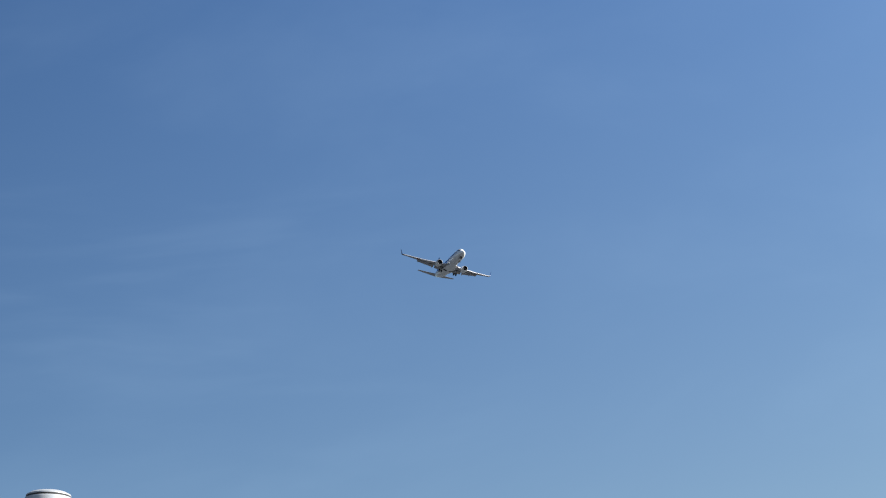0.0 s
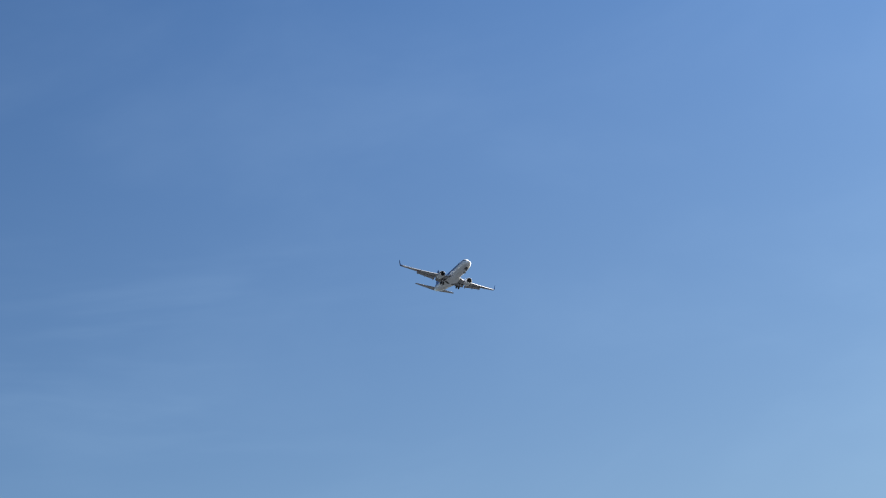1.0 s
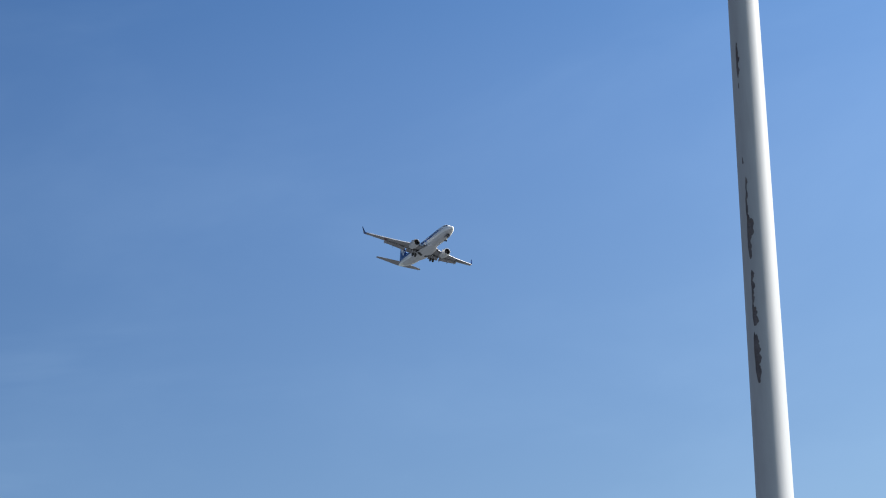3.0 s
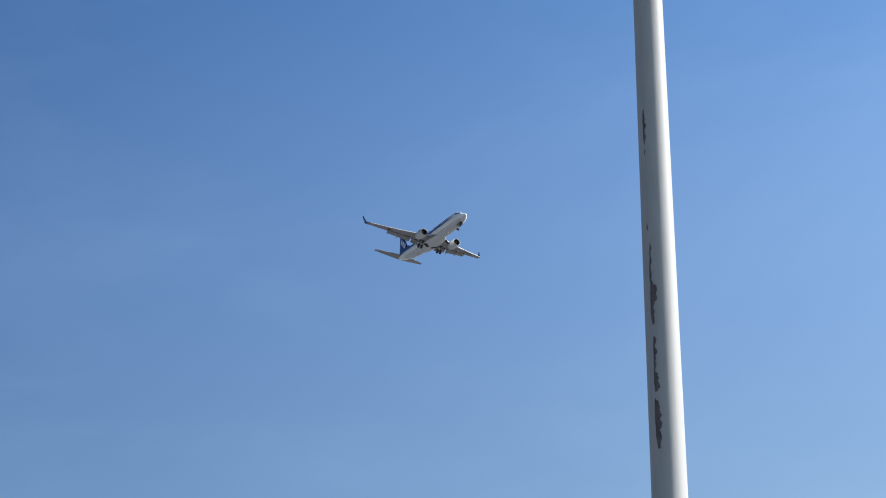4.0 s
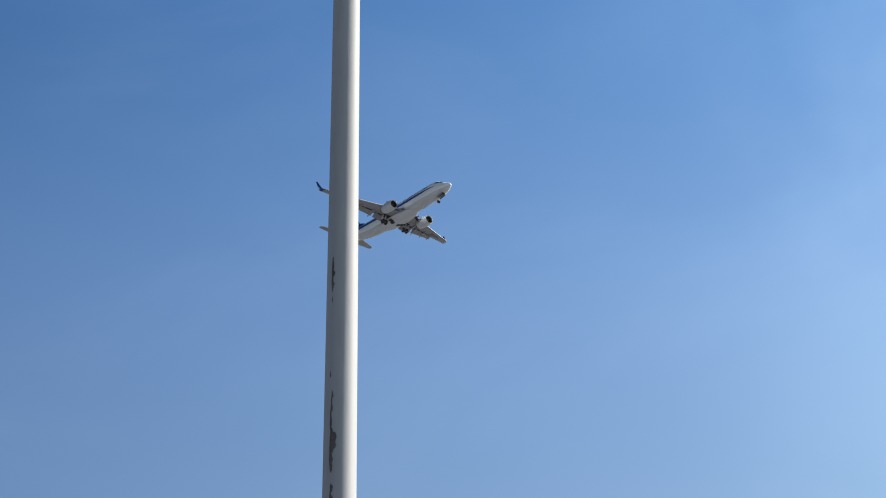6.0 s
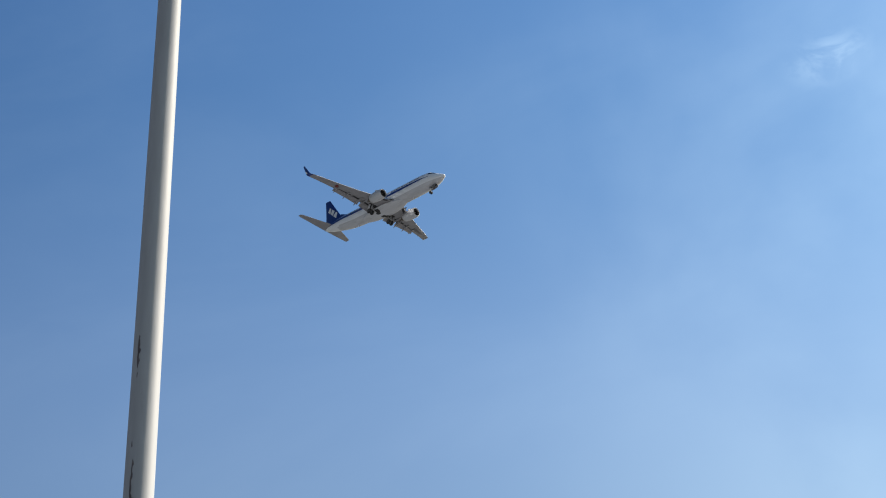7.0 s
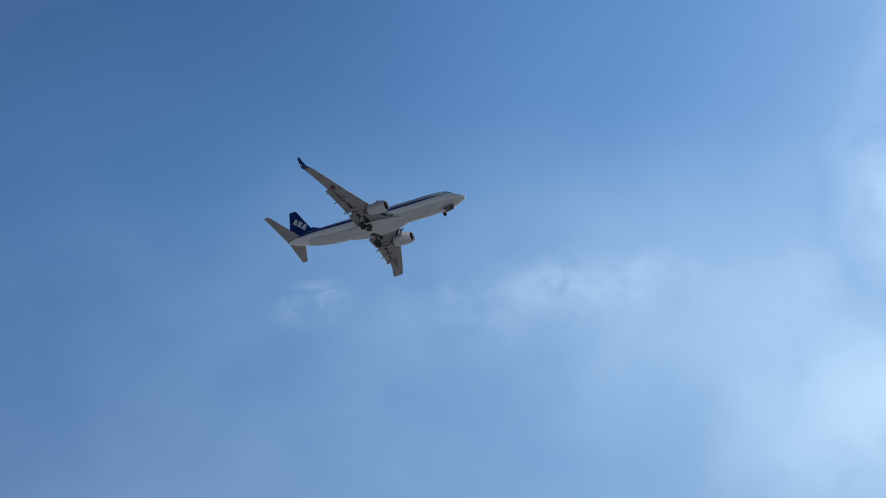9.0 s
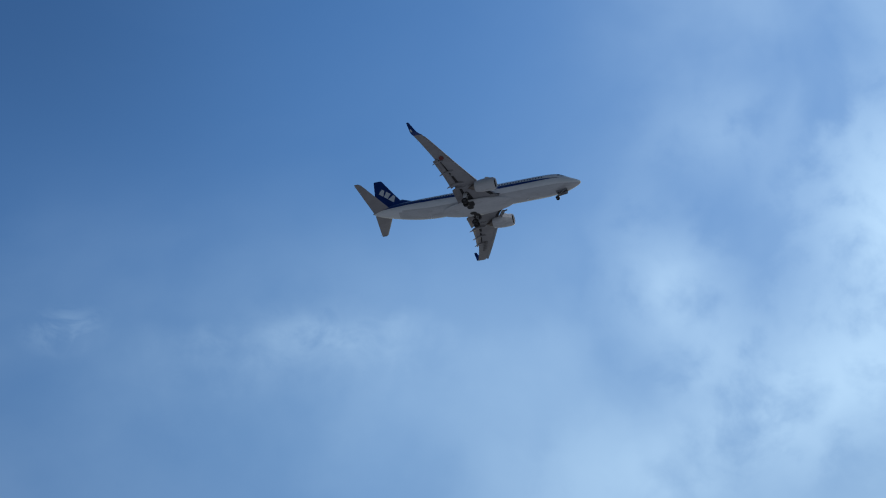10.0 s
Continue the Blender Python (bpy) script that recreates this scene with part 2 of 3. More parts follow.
def ground_material():
    m = bpy.data.materials.new("dry_ground")
    m.use_nodes = True
    g = Graph(m.node_tree)
    co = g.add("ShaderNodeTexCoord").outputs["Object"]
    big, mid, fine = g.noise(co, 0.012, 5.0), g.noise(co, 0.2, 6.0), g.noise(co, 6.0, 6.0)
    grass = g.mix(mid, (0.070, 0.079, 0.094, 1), (0.114, 0.127, 0.150, 1))
    bare = g.mix(fine, (0.112, 0.124, 0.148, 1), (0.178, 0.195, 0.230, 1))
    near = g.mix(g.step(big, 0.40, 0.60), bare, grass)
    # unseen far ground, darkened to cut the light bounced onto the distant airliner
    sep = g.add("ShaderNodeSeparateXYZ")
    g.put(sep.inputs[0], co)
    far_dark = g.mix(mid, (0.030, 0.036, 0.040, 1), (0.052, 0.060, 0.064, 1))
    edge = g.math("MULTIPLY_ADD", g.math("SUBTRACT", big, 0.5), 260.0, sep.outputs[1])
    col = g.mix(g.step(edge, 330.0, 620.0), near, far_dark)
    b = g.add("ShaderNodeBsdfPrincipled")
    g.put(b.inputs["Base Color"], col)
    b.inputs["Roughness"].default_value = 0.9
    bp = g.add("ShaderNodeBump")
    bp.inputs["Strength"].default_value = 0.5
    g.put(bp.inputs["Height"], fine)
    g.put(b.inputs["Normal"], bp.outputs[0])
    out = g.add("ShaderNodeOutputMaterial")
    g.put(out.inputs[0], b.outputs[0])
    return m


GROUND = ground_material()

# ------------------------------------------------------------------ mesh helpers


def part(name, bm, material, parent=None, label="", smooth=True):
    """Links a bmesh as one mesh object, under a thing or a part."""
    bmesh.ops.recalc_face_normals(bm, faces=bm.faces[:])
    me = bpy.data.meshes.new(name)
    bm.to_mesh(me)
    bm.free()
    for mat in material if isinstance(material, (list, tuple)) else [material]:
        me.materials.append(mat)
    if smooth:
        me.polygons.foreach_set("use_smooth", [True] * len(me.polygons))
        me.set_sharp_from_angle(angle=radians(38))
    ob = new(name, me)
    ob.parent = parent
    if label:
        ob["label"] = label
    return ob


def loft(bm, rings, cap=True, closed=True):
    """Skin between rings of equal length."""
    made = [[bm.verts.new(p) for p in r] for r in rings]
    n = len(rings[0])
    faces = []
    for a, b in zip(made, made[1:]):
        for i in range(n if closed else n - 1):
            j = (i + 1) % n
            faces.append(bm.faces.new((a[i], a[j], b[j], b[i])))
    if cap and closed:
        bm.faces.new(made[0][::-1])
        bm.faces.new(made[-1])
    return faces


def ring(center, u, v, ru, rv=None, n=24, squash=1.0):
    """An ellipse round a centre; squash flattens its lower half."""
    rv = ru if rv is None else rv
    c, u, v = Vector(center), Vector(u), Vector(v)
    out = []
    for i in range(n):
        a = 2 * math.pi * i / n
        s = math.sin(a)
        out.append(c + u * (ru * math.cos(a)) + v * (rv * s * (squash if s < 0 else 1)))
    return out


def rod(bm, a, b, r0, r1=None, n=12):
    """A round bar from a to b."""
    a, b = Vector(a), Vector(b)
    d = (b - a).normalized()
    u = d.orthogonal().normalized()
    v = d.cross(u)
    loft(bm, [ring(a, u, v, r0, n=n), ring(b, u, v, r0 if r1 is None else r1, n=n)])


def slab(bm, corners, thick):
    """A plate with rounded-looking bevelled rim, from corners in order, thickened along its normal."""
    c = [Vector(p) for p in corners]
    nrm = (c[1] - c[0]).cross(c[2] - c[0]).normalized() * thick / 2
    mid = sum(c, Vector()) / len(c)
    inner = [p + (mid - p).normalized() * thick * 0.5 for p in c]
    loft(bm, [[p + nrm for p in inner], [p + nrm * 0.4 for p in c], [p - nrm * 0.4 for p in c], [p - nrm for p in inner]])


# ------------------------------------------------------------------ ground


def build_ground():
    bm = bmesh.new()
    size, n = 4200.0, 42
    grid = [[bm.verts.new((size * (2 * i / n - 1), size * (2 * j / n - 1), 0)) for i in range(n + 1)] for j in range(n + 1)]
    for j in range(n):
        for i in range(n):
            bm.faces.new((grid[j][i], grid[j][i + 1], grid[j + 1][i + 1], grid[j + 1][i]))
    ob = part("ground", bm, GROUND, smooth=False)
    return tagged(ob, "flat worn asphalt and short grass, darkened far off, reaching the horizon", "ground", kind="structure")


build_ground()

# ------------------------------------------------------------------ airliner
# its own axes: x forwards, y to port, z up; s is the distance behind the nose tip
REF = 18.0


def at(s, y, z):
    return Vector((REF - s, y, z))


HULL = [  # s, top, bottom, half width
    (-0.5, -0.42, -0.54, 0.05), (-0.42, -0.27, -0.68, 0.20), (-0.2, -0.10, -0.84, 0.38), (0.2, 0.10, -1.02, 0.61), (0.9, 0.41, -1.26, 0.95), (1.65, 0.78, -1.50, 1.24),
    (2.4, 1.26, -1.67, 1.46), (3.2, 1.68, -1.81, 1.65), (4.2, 1.87, -1.92, 1.78), (5.4, 1.96, -1.99, 1.85), (7.0, 2.0, -2.01, 1.88), (9.0, 2.0, -2.01, 1.88),
    (24.5, 2.0, -2.01, 1.88), (26.5, 2.0, -1.90, 1.86), (28.5, 2.0, -1.62, 1.80), (30.5, 1.99, -1.20, 1.66), (32.5, 1.95, -0.68, 1.42), (34.5, 1.86, -0.12, 1.08),
    (35.8, 1.74, 0.32, 0.76), (36.6, 1.58, 0.62, 0.50), (37.05, 1.44, 0.84, 0.29), (37.2, 1.33, 0.98, 0.18)]


def hull(s):
    cols = list(zip(*HULL))
    return [float(np.interp(s, cols[0], c)) for c in cols[1:]]


def hull_smooth(s):
    """The hull's stations with their corners eased."""
    w = 0.02 + 0.10 * min(s + 0.5, 8.0) if s < 20 else 0.8
    offs, wt = (-1.0, -0.5, 0.0, 0.5, 1.0), (1, 2, 3, 2, 1)
    vals = np.array([hull(min(max(s + o * max(0, min(w, s + 0.5, 37.2 - s)), -0.5), 37.2)) for o in offs])
    return [float(v) for v in np.average(vals, axis=0, weights=wt)]


def skin(s, z, proud=0.012):
    """The hull's side at height z: half width there, set a little proud."""
    top, bot, w = hull_smooth(s)
    zc, h = (top + bot) / 2, (top - bot) / 2
    k = min(0.999, abs((z - zc) / h))
    return w * math.sqrt(1 - k * k) + proud


def airfoil(n=13, tc=0.11):
    """Closed outline of a wing section, chord 0 to 1."""
    up, down = [], []
    for i in range(n):
        x = 0.5 * (1 - math.cos(math.pi * i / (n - 1)))
        y = 5 * tc * (0.2969 * math.sqrt(x) - 0.126 * x - 0.3516 * x * x + 0.2843 * x ** 3 - 0.1036 * x ** 4)
        up.append((x, y + 0.015 * math.sin(math.pi * x)))
        down.append((x, -y * 0.85 + 0.015 * math.sin(math.pi * x)))
    return up + down[-2:0:-1]


def blade(stations, side):
    """A lifting surface from stations (s of the leading edge, y, z, chord, thickness, lean of the section in degrees from level)."""
    bm = bmesh.new()
    rings = []
    for s, y, z, chord, tc, lean in stations:
        up = Vector((0, -math.sin(radians(lean)) * side, math.cos(radians(lean))))
        rings.append([at(s + x * chord, y * side, z) + up * (h * chord) for x, h in airfoil(tc=tc)])
    loft(bm, rings)
    return bm


WING_PLAN = [  # y, s of leading edge, chord, z, thickness
    (0.9, 13.2, 7.15, -1.36, 0.13), (1.88, 14.0, 6.35, -1.26, 0.135), (3.2, 15.05, 5.35, -1.10, 0.135), (4.6, 15.92, 4.53, -0.94, 0.125), (5.7, 16.36, 4.14, -0.81, 0.118),
    (7.5, 17.28, 3.50, -0.57, 0.11), (10.0, 18.56, 2.80, -0.17, 0.105), (13.0, 20.10, 2.17, 0.40, 0.10), (15.5, 21.42, 1.72, 0.92, 0.10), (17.1, 22.34, 1.47, 1.26, 0.10)]


def plan(y):
    cols = list(zip(*WING_PLAN))
    return [float(np.interp(y, cols[0], c)) for c in cols[1:]]


def fairing(s):
    """Half width and half depth of the wing-to-body fairing."""
    k = math.sin(math.pi * min(1, max(0, (s - 11.4) / 13.0))) ** 0.55
    return 0.4 + 1.72 * k, 0.25 + 0.32 * k


def underside(s, y):
    """Height of the lower skin of fairing and wing, a little proud."""
    y = abs(y)
    w, d = fairing(s)
    low = -1.72 - d * math.sqrt(1 - (y / w) ** 2) if y < w else 0.0
    le, c, z, tc = plan(max(y, 0.9))
    x = (s - le) / c
    if 0 < x < 1:
        half = 5 * tc * (0.2969 * math.sqrt(x) - 0.126 * x - 0.3516 * x * x + 0.2843 * x ** 3 - 0.1036 * x ** 4)
        low = min(low, z + c * (0.015 * math.sin(math.pi * x) - 0.85 * half))
    return low - 0.025


def shade_sheet(name, outline, parent, label):
    """A dark sheet on the lower skin, coloured for a hollow's shade, from rows of (s, y) pairs."""
    bm = bmesh.new()
    loft(bm, [[at(s, y, underside(s, y)) for s, y in row] for row in outline], closed=False)
    return part(name, bm, WELL, parent, label)


def build_fuselage(jet):
    bm = bmesh.new()
    n = 56
    stations = [-0.5, -0.48, -0.45, -0.40, -0.32, -0.2, -0.1, 0.1, 0.35, 0.5, 0.7, 1.0, 1.35, 1.7, 2.05, 2.4, 2.8, 3.2, 3.7, 4.2, 4.8, 5.4, 6.2, 7.0, 8.0] + [9 + 1.55 * i for i in range(11)] + [25.5 + 0.75 * i for i in range(14)] + [35.6, 36.0, 36.35, 36.65, 36.9, 37.05, 37.15, 37.2]
    rings = []
    for s in stations:
        top, bot, w = hull_smooth(s)
        rings.append([at(s, w * math.sin(2 * math.pi * (i + 0.5) / n), (top + bot) / 2 + (top - bot) / 2 * math.cos(2 * math.pi * (i + 0.5) / n)) for i in range(n)])
    faces = loft(bm, rings)
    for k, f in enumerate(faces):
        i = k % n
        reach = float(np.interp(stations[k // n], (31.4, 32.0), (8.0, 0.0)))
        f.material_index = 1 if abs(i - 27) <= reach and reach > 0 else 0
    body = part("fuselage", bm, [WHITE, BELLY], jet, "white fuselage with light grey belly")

    for side in (1, -1):
        # broad blue band that narrows to a point behind the cockpit and climbs into the fin
        for name, mat, lo, hi, first, label in (
                ("cheatline", BLUE, (-0.02, -0.14, -0.22, -0.15, 0.10, 0.58, 0.95), (0.02, 0.22, 0.30, 0.32, 0.62, 1.40, 1.66), 2.9, "deep blue stripe"),
                ("pinstripe", SKYBLUE, (0.03, 0.235, 0.315, 0.335, 0.635, 1.415, 1.675), (0.07, 0.29, 0.40, 0.44, 0.80, 1.50, 1.70), 4.4, "light blue stripe")):
            bm = bmesh.new()
            keys = (2.9, 7.0, 12.0, 20.0, 27.0, 33.0, 35.8)
            grid = []
            for i in range(61):
                s = first + (35.8 - first) * i / 60
                a, b = float(np.interp(s, keys, lo)), float(np.interp(s, keys, hi))
                grid.append([at(s, side * skin(s, a + (b - a) * k / 6, 0.014), a + (b - a) * k / 6) for k in range(7)])
            loft(bm, grid, closed=False)
            part(name, bm, mat, body, label)
        # cabin windows, one mesh shared by all
        first = None
        for i in range(52):
            s = 6.0 + i * 0.508
            if i in (17, 18, 30):
                continue
            z = 0.62
            if first is None:
                bm = bmesh.new()
                cols = []
                for e, k in ((0.022, 1.0), (0.026, 0.82), (0.020, 0.80)):
                    cols.append([Vector((0.13 * k * math.copysign(abs(math.cos(a)) ** 0.6, math.cos(a)), side * (skin(10.0, z + 0.19 * k * math.sin(a), e)), z + 0.19 * k * math.copysign(abs(math.sin(a)) ** 0.6, math.sin(a)))) for a in [2 * math.pi * t / 12 for t in range(12)]])
                loft(bm, [cols[0], cols[1], cols[2]], cap=False)
                bm.faces.new([bm.verts.new(p) for p in cols[2]])
                first = part("cabin_window", bm, [PANE], body, "dark blue-tinted cabin window")
                first.location = (REF - s, 0, 0)
            else:
                w = new("cabin_window", first.data)
                w.parent = body
                w.location = (REF - s, 0, 0)
        # flight deck windows
        for s0, s1, z0, z1 in ((1.45, 2.05, 0.42, 1.02), (2.10, 2.72, 0.52, 1.18), (2.77, 3.30, 0.58, 1.15)):
            bm = bmesh.new()
            grid = []
            for i in range(5):
                s = s0 + (s1 - s0) * i / 4
                grid.append([at(s, side * skin(s, min(z0 + (z1 - z0) * k / 4, hull_smooth(s)[0] - 0.06), 0.012), min(z0 + (z1 - z0) * k / 4, hull_smooth(s)[0] - 0.06) + 0.006) for k in range(5)])
            loft(bm, grid, closed=False)
            part("cockpit_window", bm, GLASS, body, "dark cockpit pane")
        # ram air inlet beside the keel
        bm = bmesh.new()
        loft(bm, [ring(at(a, side * b, z), (0, 1, 0), (0, 0, 1), p, q, 12) for a, b, z, p, q in ((13.3, 2.14, -1.66, 0.07, 0.08), (13.5, 2.20, -1.68, 0.12, 0.12), (14.0, 2.30, -1.62, 0.12, 0.12), (14.25, 2.36, -1.55, 0.06, 0.06))])
        part("air_inlet", bm, WELL, body, "dark ram air inlet")
    # wing-to-body fairing
    bm = bmesh.new()
    rings = []
    for i in range(25):
        s = 11.6 + 12.6 * i / 24
        w, d = fairing(s)
        rings.append(ring(at(s, 0, -1.72), (0, 1, 0), (0, 0, 1), w, d, 40))
    loft(bm, rings)
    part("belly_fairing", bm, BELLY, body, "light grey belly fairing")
    for side in (1, -1):
        rows = []
        for i in range(13):
            a = -1 + 2 * i / 12
            half = 0.42 * math.sqrt(max(0.0, 1 - a * a)) + 0.02
            rows.append([(19.0 + 0.62 * a, side * (0.80 + half * e / 3)) for e in range(-3, 4)])
        # flat dark oval: the well's shade is painted, nothing is cut out
        shade_sheet("wheel_well", rows, body, "dark sheet for the wheel well's shade")
    for s, z, h in ((8.6, -2.0, 0.42), (26.0, -1.93, 0.38), (10.2, 2.0, -0.4)):
        bm = bmesh.new()
        slab(bm, [at(s, 0, z + 0.05), at(s + 0.5, 0, z + 0.05), at(s + 0.5, 0, z - h), at(s + 0.25, 0, z - h)], 0.05)
        part("antenna", bm, WHITE, body, "small blade antenna")
    bm = bmesh.new()
    loft(bm, [ring(at(37.12, 0, 1.15), (0, 1, 0), (0, 0, 1), 0.15, 0.17, 16), ring(at(37.40, 0, 1.17), (0, 1, 0), (0, 0, 1), 0.11, 0.12, 16), ring(at(37.34, 0, 1.17), (0, 1, 0), (0, 0, 1), 0.08, 0.09, 16)])
    part("tail_exhaust", bm, BURNT, body, "dark tail exhaust")
    return body


def build_wing(jet, side):
    wing = part("wing", blade([(s, y, z, c, tc, 0) for y, s, c, z, tc in WING_PLAN], side), WING, jet, "light grey swept wing")
    tip = blade([(22.32, 17.08, 1.255, 1.46, 0.10, 0), (22.66, 17.30, 1.36, 1.34, 0.10, 28), (23.02, 17.44, 1.62, 1.18, 0.09, 58), (23.36, 17.53, 2.05, 1.00, 0.08, 74),
                 (23.98, 17.70, 2.95, 0.72, 0.08, 79), (24.58, 17.87, 3.86, 0.40, 0.08, 79)], side)
    winglet = part("winglet", tip, BLUE, wing, "deep blue upswept winglet")
    bm = bmesh.new()
    for face in (1, -1):
        off = Vector((0, side * face * 0.075, 0))
        slab(bm, [at(23.85, side * 17.575, 1.80) + off, at(24.10, side * 17.575, 1.80) + off, at(24.32, side * 17.67, 2.3) + off, at(24.10, side * 17.67, 2.3) + off], 0.02)
    part("emblem", bm, DECAL, winglet, "pale block marking")
    # leading edge slats, drooped
    for y0, y1 in ((5.9, 8.6), (8.65, 11.4), (11.45, 14.2), (14.25, 16.7)):
        bm = bmesh.new()
        rings = []
        ca, sa = math.cos(radians(30)), math.sin(radians(30))
        for y in (y0, (y0 + y1) / 2, y1):
            s, c, z, tc = plan(y)
            k = 0.42 + 0.12 * c
            o = at(s - 0.34, side * y, z - 0.30)
            rings.append([o + Vector((-(x * ca - h * sa) * k, 0, (x * sa + h * ca) * k)) for x, h in airfoil(tc=0.20)])
        loft(bm, rings)
        part("slat", bm, SLAT, wing, "drooped leading edge slat")
    bm = bmesh.new()
    a, b = plan(2.3), plan(4.0)
    slab(bm, [at(a[0] - 0.05, side * 2.3, a[2] - 0.02), at(b[0] - 0.05, side * 4.0, b[2] - 0.02), at(b[0] - 0.50, side * 4.0, b[2] - 0.55), at(a[0] - 0.55, side * 2.3, a[2] - 0.60)], 0.06)
    part("krueger_flap", bm, SLAT, wing, "pale inboard leading edge flap")
    # dark sheet on the wing skin paints the shade behind the leading edge flap
    shade_sheet("krueger_bay_shade", [[(plan(y)[0] + 0.08 + 0.62 * k / 4, side * y) for k in range(5)] for y in (2.2, 2.6, 3.0, 3.4, 3.8)], wing, "dark sheet for the shaded recess behind the leading edge flap")
    # dark strips ahead of the flaps, their colour giving the slots' shade
    for y0, y1, w0, w1 in ((2.5, 5.0, 0.50, 0.50), (5.9, 7.6, 0.52, 0.40), (8.0, 10.9, 0.26, 0.16)):
        rows = []
        for i in range(9):
            y = y0 + (y1 - y0) * i / 8
            le, c, z, tc = plan(y)
            w = w0 + (w1 - w0) * i / 8
            rows.append([(le + c * 0.955 - 0.40 - w * (1 - k / 3), side * y) for k in range(4)])
        shade_sheet("flap_slot_shade", rows, wing, "dark strip for the shade ahead of the flap")
    # trailing edge flaps, let down in two vanes
    for y0, y1 in ((2.05, 5.15), (5.55, 11.7)):
        for back, drop, chord, tilt in ((-0.62, -0.15, 0.78, 25.0), (0.04, -0.46, 0.42, 40.0)):
            bm = bmesh.new()
            rings = []
            for y in (y0, (y0 + y1) / 2, y1):
                s, c, z, tc = plan(y)
                k = 1.12 if y1 < 6 else float(np.interp(y, (5.5, 11.7), (1.05, 0.74)))
                ca, sa = math.cos(radians(tilt)), math.sin(radians(tilt))
                o = at(s + c + back * k, side * y, z + drop * k)
                rings.append([o + Vector((-(x * ca + h * sa) * chord * k, 0, (-x * sa + h * ca) * chord * k)) for x, h in airfoil(tc=0.15)])
            loft(bm, rings)
            part("flap", bm, FLAP, wing, "lowered trailing edge flap")
    # flap track fairings, tipped down with the flaps
    for y, size in ((6.0, 1.15), (8.8, 1.0), (11.2, 0.8)):
        s, c, z, tc = plan(y)
        bm = bmesh.new()
        rings = []
        for i in range(13):
            u = i / 12
            r = 0.20 * size * math.sin(math.pi * (0.06 + 0.91 * u)) ** 0.6
            bend = max(0, u - 0.45) ** 1.2 * 1.15
            rings.append(ring(at(s + c * 0.5 + u * (c * 0.5 + 0.85 * size), side * y, z - 0.20 * size - 0.06 - bend * size), (0, 1, 0), (0, 0, 1), r * 0.75, r, 12))
        loft(bm, rings)
        part("flap_fairing", bm, WING, wing, "canoe-shaped flap track fairing")
    # markings on the underside
    if side < 0:
        s, c, z, tc = plan(11.8)
        bm = bmesh.new()
        r = ring((0, 0, 0), (1, 0, 0), (0, 1, 0), 0.42, n=24)
        base = at(s + c * 0.47, side * 11.8, z - tc * c * 0.43)
        rise = 0.2
        loft(bm, [[base + p + Vector((0, 0, abs(p.y + side * 11.8) * rise - 11.8 * rise + dz)) for p in r] for dz in (-0.055, -0.035)])
        part("roundel", bm, RED, wing, "round red marking")
    else:
        for k in range(6):
            y = 10.9 + k * 0.55
            s, c, z, tc = plan(y)
            s2, c2, z2, _ = plan(y + 0.34)
            bm = bmesh.new()
            d = tc * c * 0.43 + 0.03
            slab(bm, [at(s + c * 0.32, side * y, z - d), at(s + c * 0.62, side * y, z - d), at(s2 + c2 * 0.62, side * (y + 0.34), z2 - d), at(s2 + c2 * 0.32, side * (y + 0.34), z2 - d)], 0.012)
            part("marking_bar", bm, INK, wing, "dark grey marking bar")
    # static wicks
    for y in (13.2, 14.6, 15.9):
        s, c, z, tc = plan(y)
        bm = bmesh.new()
        rod(bm, at(s + c - 0.03, side * y, z), at(s + c + 0.28, side * y, z - 0.01), 0.014, 0.008, 6)
        part("static_wick", bm, WELL, wing)
    return wing


